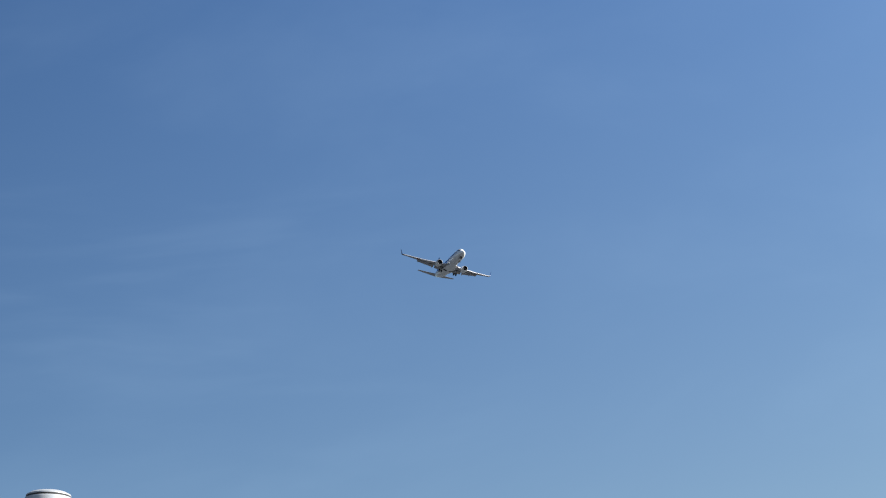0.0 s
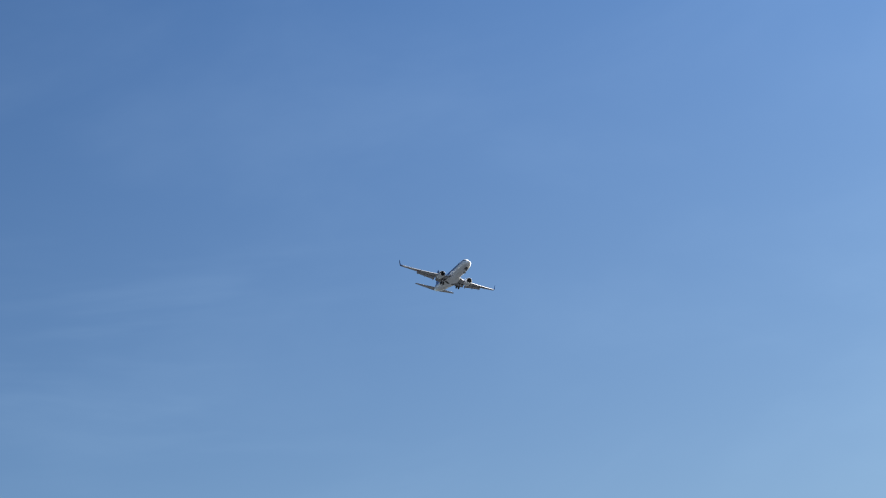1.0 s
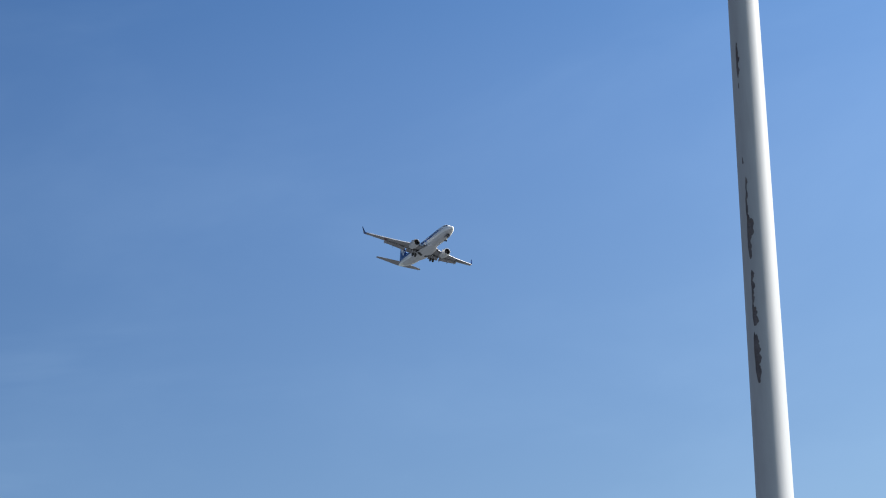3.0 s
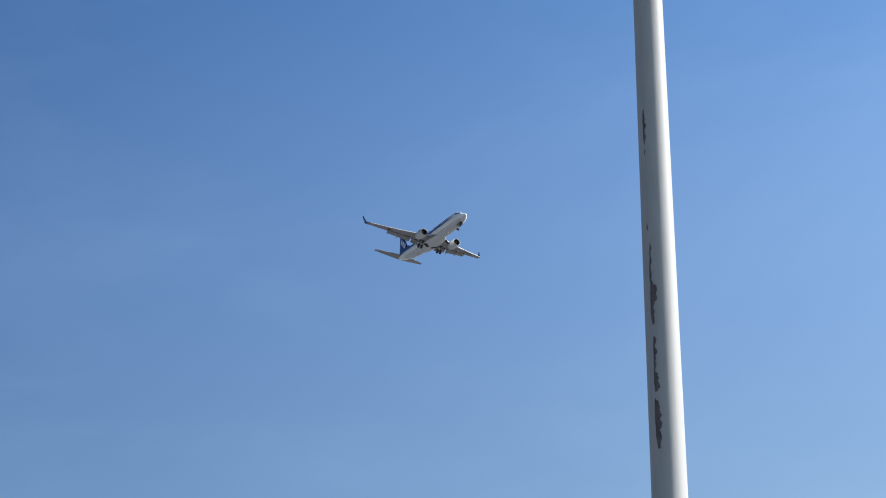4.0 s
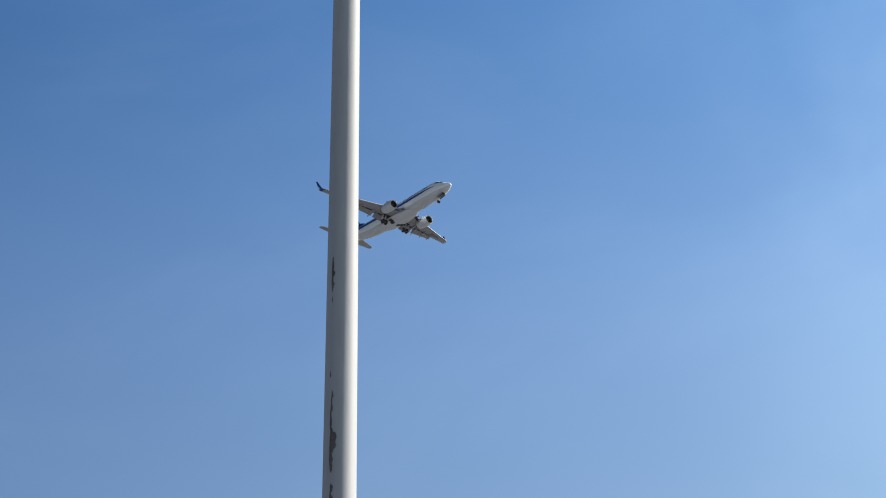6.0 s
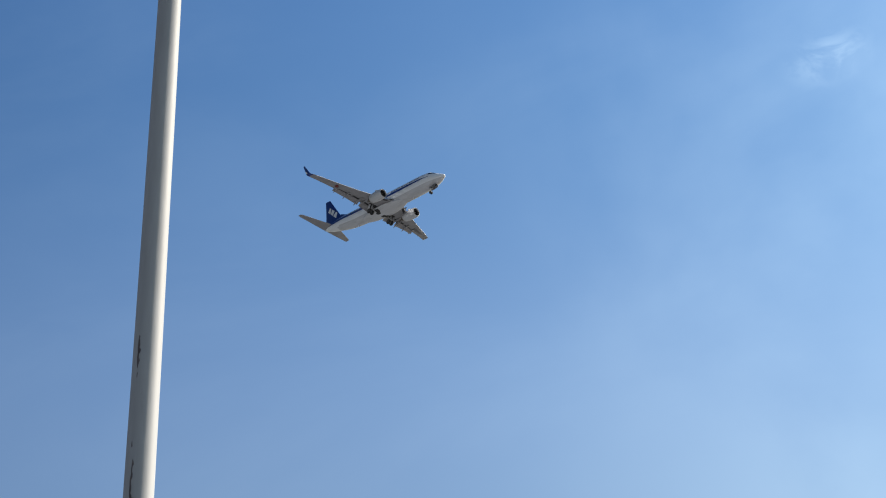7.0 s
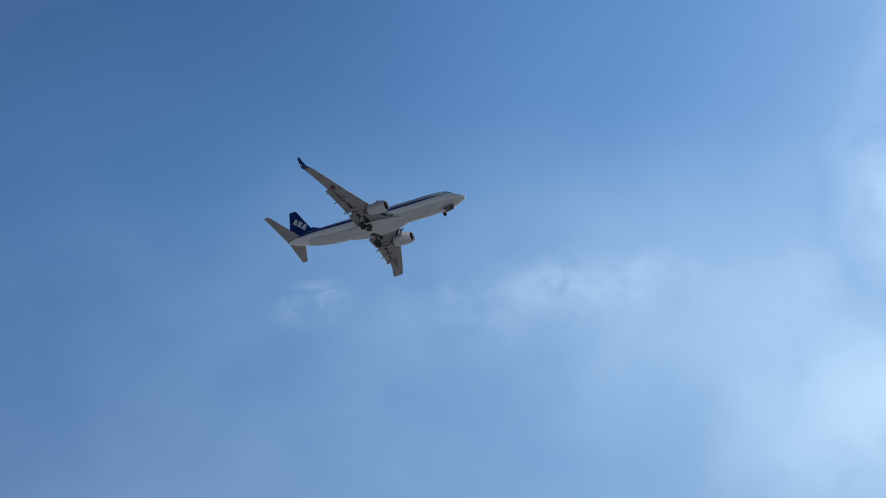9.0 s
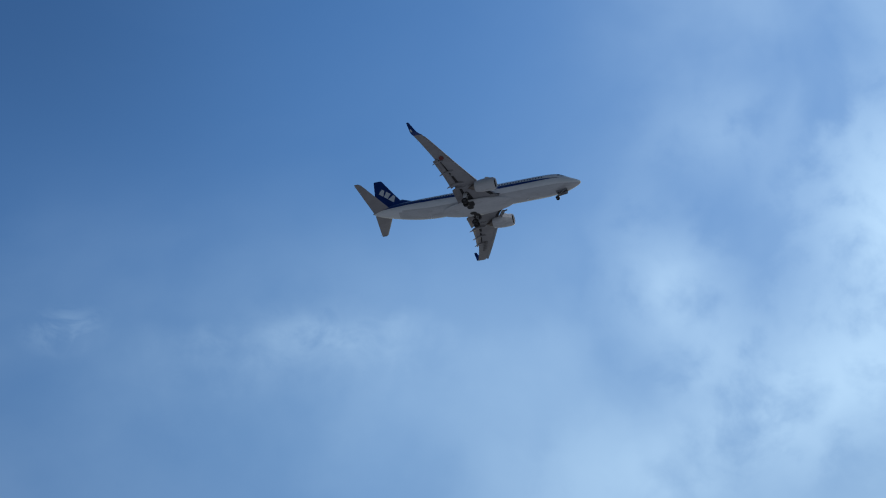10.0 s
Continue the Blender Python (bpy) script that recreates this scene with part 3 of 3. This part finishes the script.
def build_engine(jet, side):
    y, z = side * 4.93, -1.64
    at = lambda s, yy, zz: Vector((REF - s + 0.22, yy, zz))
    bm = bmesh.new()
    prof = [(13.56, 0.83), (13.40, 0.865), (13.34, 0.915), (13.38, 0.965), (13.50, 1.015), (13.8, 1.075), (14.3, 1.12), (15.0, 1.13), (15.8, 1.09), (16.5, 0.99), (16.95, 0.90), (16.93, 0.84), (16.3, 0.82)]
    rings = [ring(at(s, y, z + 0.03), (0, 1, 0), (0, 0, 1), r * 1.03, r, 36, 0.93) for s, r in prof]
    loft(bm, rings[4:], cap=False)
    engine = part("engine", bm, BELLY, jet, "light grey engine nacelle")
    bm = bmesh.new()
    loft(bm, rings[:5], cap=False)
    part("intake_lip", bm, ALU, engine, "bright metal intake lip")
    bm = bmesh.new()
    loft(bm, [ring(at(s, y, z + 0.03), (0, 1, 0), (0, 0, 1), r * 1.02, r, 36, 0.95) for s, r in ((13.55, 0.835), (13.8, 0.79), (14.2, 0.79))], cap=False)
    part("intake_duct", bm, WELL, engine, "dark intake duct")
    bm = bmesh.new()
    for k in range(24):
        a = 2 * math.pi * k / 24
        pts = []
        for r, tw in ((0.22, 0.05), (0.79, 0.16)):
            for e in (-1, 1):
                b = a + e * (0.10 if r < 0.5 else 0.115)
                pts.append(at(14.02 + e * tw * 0.5, y + r * math.cos(b), z + 0.03 + r * math.sin(b)))
        slab(bm, [pts[0], pts[2], pts[3], pts[1]], 0.03)
    part("fan", bm, FAN, engine, "dark fan blades")
    bm = bmesh.new()
    loft(bm, [ring(at(14.14, y, z + 0.03), (0, 1, 0), (0, 0, 1), 0.80, n=32), ring(at(14.18, y, z + 0.03), (0, 1, 0), (0, 0, 1), 0.80, n=32)])
    part("fan_backing", bm, WELL, engine)
    bm = bmesh.new()
    loft(bm, [ring(at(s, y, z + 0.03), (0, 1, 0), (0, 0, 1), r, n=20) for s, r in ((13.66, 0.02), (13.74, 0.10), (13.90, 0.19), (14.06, 0.25))])
    part("spinner", bm, WELL, engine, "dark spinner cone")
    bm = bmesh.new()
    loft(bm, [ring(at(s, y, z + 0.05), (0, 1, 0), (0, 0, 1), r, n=28) for s, r in ((15.6, 0.72), (16.9, 0.60), (17.7, 0.44), (17.68, 0.38), (17.4, 0.30), (17.9, 0.24), (18.35, 0.05))])
    part("exhaust_nozzle", bm, BURNT, engine, "heat-stained exhaust nozzle")
    bm = bmesh.new()
    rings = []
    for s, z0, z1, w in ((14.2, z + 1.04, z + 1.15, 0.05), (15.0, z + 0.9, z + 1.33, 0.17), (16.4, z + 0.6, -0.86, 0.22), (17.8, z + 0.62, -0.80, 0.22), (19.4, -1.36, -0.95, 0.15), (20.6, -1.2, -1.0, 0.04)):
        rings.append(ring(at(s, y, (z0 + z1) / 2), (0, 1, 0), (0, 0, 1), w, (z1 - z0) / 2, 14))
    loft(bm, rings)
    part("pylon", bm, WING, engine, "grey engine pylon")
    for e in (1, -1):
        bm = bmesh.new()
        a = radians(52)
        d = Vector((0, e * math.sin(a), math.cos(a)))
        c = at(14.0, y, z) + d * 1.09
        slab(bm, [c, c + Vector((-1.0, 0, 0)) + d * 0.04, c + Vector((-1.0, 0, 0)) + d * 0.30, c + Vector((-0.55, 0, 0)) + d * 0.26], 0.03)
        part("nacelle_strake", bm, BELLY, engine)
    return engine


def wheel(parent, center, r, width):
    c = Vector(center)
    prof = [(-0.5, 0.55), (-0.5, 0.80), (-0.40, 0.94), (-0.2, 1.0), (0.2, 1.0), (0.40, 0.94), (0.5, 0.80), (0.5, 0.55)]
    bm = bmesh.new()
    loft(bm, [ring(c + Vector((0, k * width, 0)), (1, 0, 0), (0, 0, 1), r * q, n=28) for k, q in prof], cap=False)
    ob = part("wheel", bm, RUBBER, parent, "black rubber tyre")
    bm = bmesh.new()
    loft(bm, [ring(c + Vector((0, k * width, 0)), (1, 0, 0), (0, 0, 1), r * q, n=20) for k, q in ((-0.42, 0.2), (-0.38, 0.56), (0.38, 0.56), (0.42, 0.2))])
    part("hub", bm, HUB, ob, "dark grey wheel hub")
    return ob


def build_gear(jet):
    # nose leg
    at = lambda s, yy, zz: Vector((REF - s + 0.4, yy, zz))
    bm = bmesh.new()
    rod(bm, at(3.55, 0, -1.6), at(3.86, 0, -2.6), 0.10)
    rod(bm, at(3.86, 0, -2.6), at(3.93, 0, -3.14), 0.065)
    rod(bm, at(3.93, -0.24, -3.14), at(3.93, 0.24, -3.14), 0.05)
    rod(bm, at(2.9, 0, -1.75), at(3.80, 0, -2.5), 0.05)
    leg = part("nose_gear", bm, STEEL, jet, "steel nose leg let down")
    for e in (1, -1):
        wheel(leg, at(3.93, e * 0.2, -3.14), 0.345, 0.20)
        bm = bmesh.new()
        slab(bm, [at(2.25, e * 0.36, -1.62), at(4.15, e * 0.36, -1.85), at(4.05, e * 0.52, -2.42), at(2.35, e * 0.52, -2.12)], 0.04)
        part("gear_door", bm, FLAP, leg, "grey nose gear door")
    # closed dark plate whose colour gives the shade inside the nose bay
    bm = bmesh.new()
    slab(bm, [at(2.3, -0.3, -1.70), at(2.3, 0.3, -1.70), at(4.1, 0.3, -1.945), at(4.1, -0.3, -1.945)], 0.03)
    part("gear_bay_shade", bm, WELL, leg, "dark sheet for the open bay's shade")
    # main legs
    at = lambda s, yy, zz: Vector((REF - s, yy, zz))
    for e in (1, -1):
        bm = bmesh.new()
        rod(bm, at(18.85, e * 2.80, -1.05), at(19.15, e * 2.86, -2.2), 0.15)
        rod(bm, at(19.15, e * 2.86, -2.2), at(19.2, e * 2.86, -2.78), 0.10)
        rod(bm, at(19.2, e * 2.42, -2.78), at(19.2, e * 3.30, -2.78), 0.08)
        rod(bm, at(19.1, e * 2.84, -2.0), at(18.7, e * 1.2, -1.85), 0.075)
        rod(bm, at(19.1, e * 2.84, -2.1), at(20.1, e * 2.6, -1.3), 0.06)
        leg = part("main_gear", bm, STEEL, jet, "steel main leg let down")
        for k in (-1, 1):
            wheel(leg, at(19.2, e * (2.86 + k * 0.43), -2.78), 0.565, 0.40)
        bm = bmesh.new()
        slab(bm, [at(18.65, e * 3.55, -1.30), at(19.45, e * 3.55, -1.30), at(19.4, e * 3.62, -2.35), at(18.8, e * 3.62, -2.35)], 0.06)
        part("gear_door", bm, BELLY, leg, "grey leg door")
        # dark sheet over the skin, painting the shade of the leg's bay
        rows = []
        for i in range(13):
            y = 1.0 + 2.75 * i / 12
            half = float(np.interp(y, (1.0, 1.3, 2.2, 3.4, 3.75), (0.30, 0.58, 0.52, 0.36, 0.16)))
            rows.append([(18.45 + 0.10 * y + half * k / 3, e * y) for k in range(-3, 4)])
        shade_sheet("gear_bay_shade", rows, leg, "dark sheet for the open bay's shade")


def build_tail(jet):
    at = lambda s, yy, zz: Vector((REF - s + 0.35, yy, zz))
    fin = blade([(31.25, 0.0, 1.55, 5.7, 0.10, 90), (32.2, 0.0, 2.9, 5.0, 0.10, 90), (34.25, 0.0, 5.6, 3.25, 0.095, 90), (36.4, 0.0, 8.55, 1.55, 0.09, 90), (36.63, 0.0, 8.72, 1.30, 0.05, 90)], 1)
    ob = part("tail_fin", fin, BLUE, jet, "deep blue tail fin with white markings")
    bm = bmesh.new()
    loft(bm, [ring(at(s, 0, 1.75 + h / 2), (0, 1, 0), (0, 0, 1), w, 0.25 + h / 2, 12) for s, h, w in ((27.6, 0.0, 0.05), (29.2, 0.25, 0.14), (31.0, 0.75, 0.22), (32.6, 1.45, 0.24), (33.2, 1.2, 0.2))])
    part("dorsal_fillet", bm, BLUE, ob, "deep blue fin fillet")
    # plain white blocks across the fin, running down towards its front
    for side in (1, -1):
        for shape in ([(0.0, 0.0), (0.31, 0.0), (0.245, 1.0), (0.115, 1.0)], [(0.355, 0.0), (0.60, 0.0), (0.615, 1.0), (0.37, 1.0)], [(0.645, 0.0), (1.0, 0.0), (0.88, 1.0), (0.76, 1.0)]):
            bm = bmesh.new()
            grid = []
            for i in range(7):
                row = []
                for j in range(7):
                    p, q = i / 6, j / 6
                    (ax, ay), (bx, by), (cx, cy), (dx, dy) = shape
                    u = (ax * (1 - p) + bx * p) * (1 - q) + (dx * (1 - p) + cx * p) * q
                    v = (ay * (1 - p) + by * p) * (1 - q) + (dy * (1 - p) + cy * p) * q
                    s = 37.05 - 3.1 * u + v * (-0.15 - 0.40 * u)
                    z = 5.55 - 2.75 * u + v * (1.30 - 0.20 * u)
                    le, ch = float(np.interp(z, (1.55, 2.9, 5.6, 8.55), (31.6, 32.55, 34.6, 36.75))), float(np.interp(z, (1.55, 2.9, 5.6, 8.55), (5.7, 5.0, 3.25, 1.55)))
                    x = min(0.98, max(0.02, (s - le) / ch))
                    half = 0.5 * (0.2969 * math.sqrt(x) - 0.126 * x - 0.3516 * x * x + 0.2843 * x ** 3 - 0.1036 * x ** 4) * ch
                    row.append(at(s, side * (half + 0.10), z))
                grid.append(row)
            loft(bm, grid, closed=False)
            part("emblem_block", bm, DECAL, ob, "plain white block")
    at = lambda s, yy, zz: Vector((REF - s, yy, zz))
    for side in (1, -1):
        st = part("tailplane", blade([(33.6, 0.35, 0.92, 3.5, 0.10, 0), (34.0, 0.9, 1.0, 3.2, 0.10, 0), (37.2, 6.85, 2.05, 1.18, 0.09, 0), (37.6, 7.2, 2.12, 0.82, 0.06, 0)], side), WING, jet, "light grey tailplane")
        bm = bmesh.new()
        rod(bm, at(38.35, side * 6.6, 2.0), at(38.7, side * 6.6, 2.0), 0.014, 0.008, 6)
        part("static_wick", bm, WELL, st)


def build_airliner():
    jet = new("airliner")
    tagged(jet, "white twin-engined airliner with blue stripe and tail, wheels and flaps down", "airplane")
    build_fuselage(jet)
    for side in (1, -1):
        build_wing(jet, side)
        build_engine(jet, side)
    build_tail(jet)
    build_gear(jet)
    return jet


airliner = build_airliner()

# ------------------------------------------------------------------ pole
POLE_X, POLE_Y, POLE_H = 0.0, 8.9, 10.6


def pole_r(z):
    return 0.5 * (0.133 + (5.67 - z) * 0.0083)


def build_pole():
    pole = new("steel_pole")
    pole.location = (POLE_X, POLE_Y, 0)
    tagged(pole, "tapered off-white painted steel pole with peeling paint", "pole")
    bm = bmesh.new()
    n, rings = 64, []
    for i in range(161):
        z = 0.02 + (POLE_H - 0.04) * i / 160
        pts = []
        for k in range(n):
            a = 2 * math.pi * k / n
            r = pole_r(z) * (1 + 0.006 * noise.noise((math.cos(a) * 0.8, math.sin(a) * 0.8, z * 1.7)))
            pts.append(Vector((r * math.cos(a), r * math.sin(a), z)))
        rings.append(pts)
    loft(bm, rings)
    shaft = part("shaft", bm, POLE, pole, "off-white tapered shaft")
    bm = bmesh.new()
    loft(bm, [ring((0, 0, z), (1, 0, 0), (0, 1, 0), r, n=32) for z, r in ((POLE_H - 0.05, 0.05), (POLE_H - 0.04, 0.056), (POLE_H, 0.056), (POLE_H + 0.03, 0.045), (POLE_H + 0.045, 0.01))])
    part("cap", bm, GALV, pole, "small steel cap")
    bm = bmesh.new()
    loft(bm, [[Vector((x * w, y * w, z)) for x, y in ((-1, -0.85), (-0.85, -1), (0.85, -1), (1, -0.85), (1, 0.85), (0.85, 1), (-0.85, 1), (-1, 0.85))] for z, w in ((0.0, 0.18), (0.022, 0.18), (0.026, 0.176))])
    base = part("base_plate", bm, GALV, pole, "square steel base plate")
    for sx in (1, -1):
        for sy in (1, -1):
            bm = bmesh.new()
            loft(bm, [ring((sx * 0.14, sy * 0.14, z), (1, 0, 0), (0, 1, 0), r, n=6) for z, r in ((0.02, 0.018), (0.045, 0.018))])
            loft(bm, [ring((sx * 0.14, sy * 0.14, z), (1, 0, 0), (0, 1, 0), r, n=10) for z, r in ((0.04, 0.009), (0.08, 0.009))])
            part("bolt", bm, GALV, base)
    # places where the paint has come away: heights, bearing on the shaft, width
    for seed, (z0, z1, deg, wide, jag) in enumerate((
            (6.000, 6.165, -38, 0.012, 1.0), (5.950, 5.978, -37, 0.006, 1.0), (5.455, 5.550, -31, 0.008, 1.3), (5.350, 5.485, -33, 0.012, 0.9), (5.190, 5.385, -31, 0.019, 0.6),
            (5.290, 5.365, -22, 0.024, 0.5), (5.060, 5.142, -29, 0.015, 1.0), (5.000, 5.080, -31, 0.011, 1.0), (4.905, 4.985, -27, 0.023, 0.8), (4.905, 5.020, -32, 0.010, 1.0),
            (4.665, 4.868, -27, 0.026, 0.45), (4.74, 4.880, -33, 0.014, 0.6), (5.61, 5.64, -40, 0.006, 1.0))):
        bm = bmesh.new()
        rows = []
        steps = max(14, int((z1 - z0) / 0.003))
        for i in range(steps + 1):
            u = i / steps
            z = z0 + (z1 - z0) * u
            env = 1.4 * math.sin(math.pi * min(0.985, max(0.015, u))) ** 0.45
            lo = -0.5 * wide * env * (0.72 + 0.25 * jag * noise.noise((seed * 7.3, z * 30, 0.2)))
            tear = noise.noise((seed * 3.1, z * 38, 4.7)) + 0.6 * noise.noise((seed * 5.7, z * 110, 1.3))
            hi = 0.5 * wide * env * (0.70 + 1.15 * jag * tear)
            hi = max(hi, lo + 0.0015)
            row = []
            for k in range(5):
                r = pole_r(z) + (0.0012 if 0 < k < 4 else 0.0007)
                a = radians(-90 + deg) + (lo + (hi - lo) * k / 4) / r
                row.append(Vector((r * math.cos(a), r * math.sin(a), z)))
            rows.append(row)
        loft(bm, rows, closed=False)
        part("peeled_patch", bm, PRIMER, shaft, "dark bared primer patch")
    return pole


build_pole()

# ------------------------------------------------------------------ street lamp beyond the pole


def build_lamp():
    lamp = new("street_lamp")
    spot = 20.0 * toward(-23.36, 0)
    lamp.location = (spot.x, spot.y, 0)
    tagged(lamp, "white cylindrical post-top lamp with shallow domed cap", "street lamp")
    top = 6.318

    def turned(name, profile, material, label):
        bm = bmesh.new()
        loft(bm, [ring((0, 0, z), (1, 0, 0), (0, 1, 0), r, n=48) for z, r in profile])
        return part(name, bm, material, lamp, label)

    turned("post", ((0.0, 0.11), (0.03, 0.11), (0.05, 0.075), (2.5, 0.065), (top - 0.60, 0.05)), GALV, "slim steel post")
    turned("lantern_glass", ((top - 0.62, 0.10), (top - 0.58, 0.165), (top - 0.34, 0.18), (top - 0.33, 0.17)), SMOKED, "dark smoked lantern glass")
    turned("housing", ((top - 0.345, 0.17), (top - 0.345, 0.206), (top - 0.085, 0.207), (top - 0.070, 0.200), (top - 0.066, 0.185)), LAMPCAP, "white cylindrical housing")
    # dark ring drawn at the groove between housing and cap
    turned("groove_ring", ((top - 0.070, 0.180), (top - 0.068, 0.192), (top - 0.054, 0.192), (top - 0.050, 0.175)), RUBBER, "dark ring at the groove under the cap")
    turned("cap", ((top - 0.054, 0.17), (top - 0.052, 0.192), (top - 0.040, 0.190), (top - 0.020, 0.155), (top - 0.008, 0.105), (top - 0.002, 0.05), (top, 0.006)), LAMPCAP, "shallow white domed cap")
    return lamp


build_lamp()

# ------------------------------------------------------------------ the airliner's flight
FLIGHT = [  # seconds, place, heading clockwise from the y axis, nose up, bank to starboard
    (0.0, -194.79, 813.91, 286.50, 149.88, -1.68, -9.78),
    (0.5, -178.56, 784.02, 283.84, 149.14, -1.65, -9.26),
    (1.0, -162.06, 753.80, 280.98, 148.73, -1.53, -8.81),
    (1.5, -145.34, 723.44, 277.98, 148.26, -1.56, -8.42),
    (2.0, -128.47, 693.09, 274.90, 147.65, -1.39, -8.12),
    (2.5, -111.47, 662.90, 271.76, 146.97, -1.30, -8.03),
    (2.7, -104.65, 650.89, 270.49, 146.71, -1.20, -7.91),
    (3.0, -94.40, 632.97, 268.62, 146.40, -1.06, -7.20),
    (3.5, -77.26, 603.41, 265.49, 145.90, -0.83, -6.07),
    (3.8, -66.96, 585.87, 263.64, 145.60, -0.69, -5.42),
    (4.0, -60.07, 574.26, 262.43, 145.37, -0.48, -4.95),
    (4.5, -42.83, 545.57, 259.45, 144.93, -0.42, -3.91),
    (5.0, -25.54, 517.33, 256.55, 144.38, -0.30, -3.45),
    (5.5, -8.17, 489.53, 253.73, 143.88, -0.51, -3.32),
    (6.0, 9.26, 462.13, 251.00, 143.62, -0.56, -3.33),
    (6.2, 16.31, 452.12, 250.40, 143.43, -0.37, -3.32),
    (6.5, 27.50, 447.00, 255.07, 143.26, -0.52, -3.35),
    (7.0, 47.67, 438.84, 263.89, 142.99, -0.76, -3.45),
    (7.3, 60.35, 430.95, 267.90, 142.82, -0.90, -3.53),
    (7.5, 68.27, 420.38, 267.37, 142.57, -0.95, -3.69),
    (8.0, 87.38, 389.77, 263.29, 142.37, -0.57, -4.00),
    (8.5, 106.70, 360.62, 259.94, 142.15, -0.35, -4.29),
    (9.0, 126.20, 332.51, 257.08, 141.73, -0.17, -4.42),
    (9.5, 145.93, 304.89, 254.43, 141.28, -0.19, -3.86),
    (10.0, 165.70, 277.53, 251.77, 140.66, 0.17, -3.47),
]


def flight_pose(x, y, z, heading, nose, bank):
    h, p = radians(heading), radians(nose)
    f = Vector((math.sin(h) * math.cos(p), math.cos(h) * math.cos(p), math.sin(p)))
    left = Vector((-math.cos(h), math.sin(h), 0))
    up = f.cross(left)
    c, s = math.cos(radians(bank)), math.sin(radians(bank))
    m = Matrix((f, left * c + up * s, up * c - left * s)).transposed().to_4x4()
    m.translation = (x, y, z)
    return m


def motions():
    walk(airliner, [(t, flight_pose(*v)) for t, *v in FLIGHT])


motions()
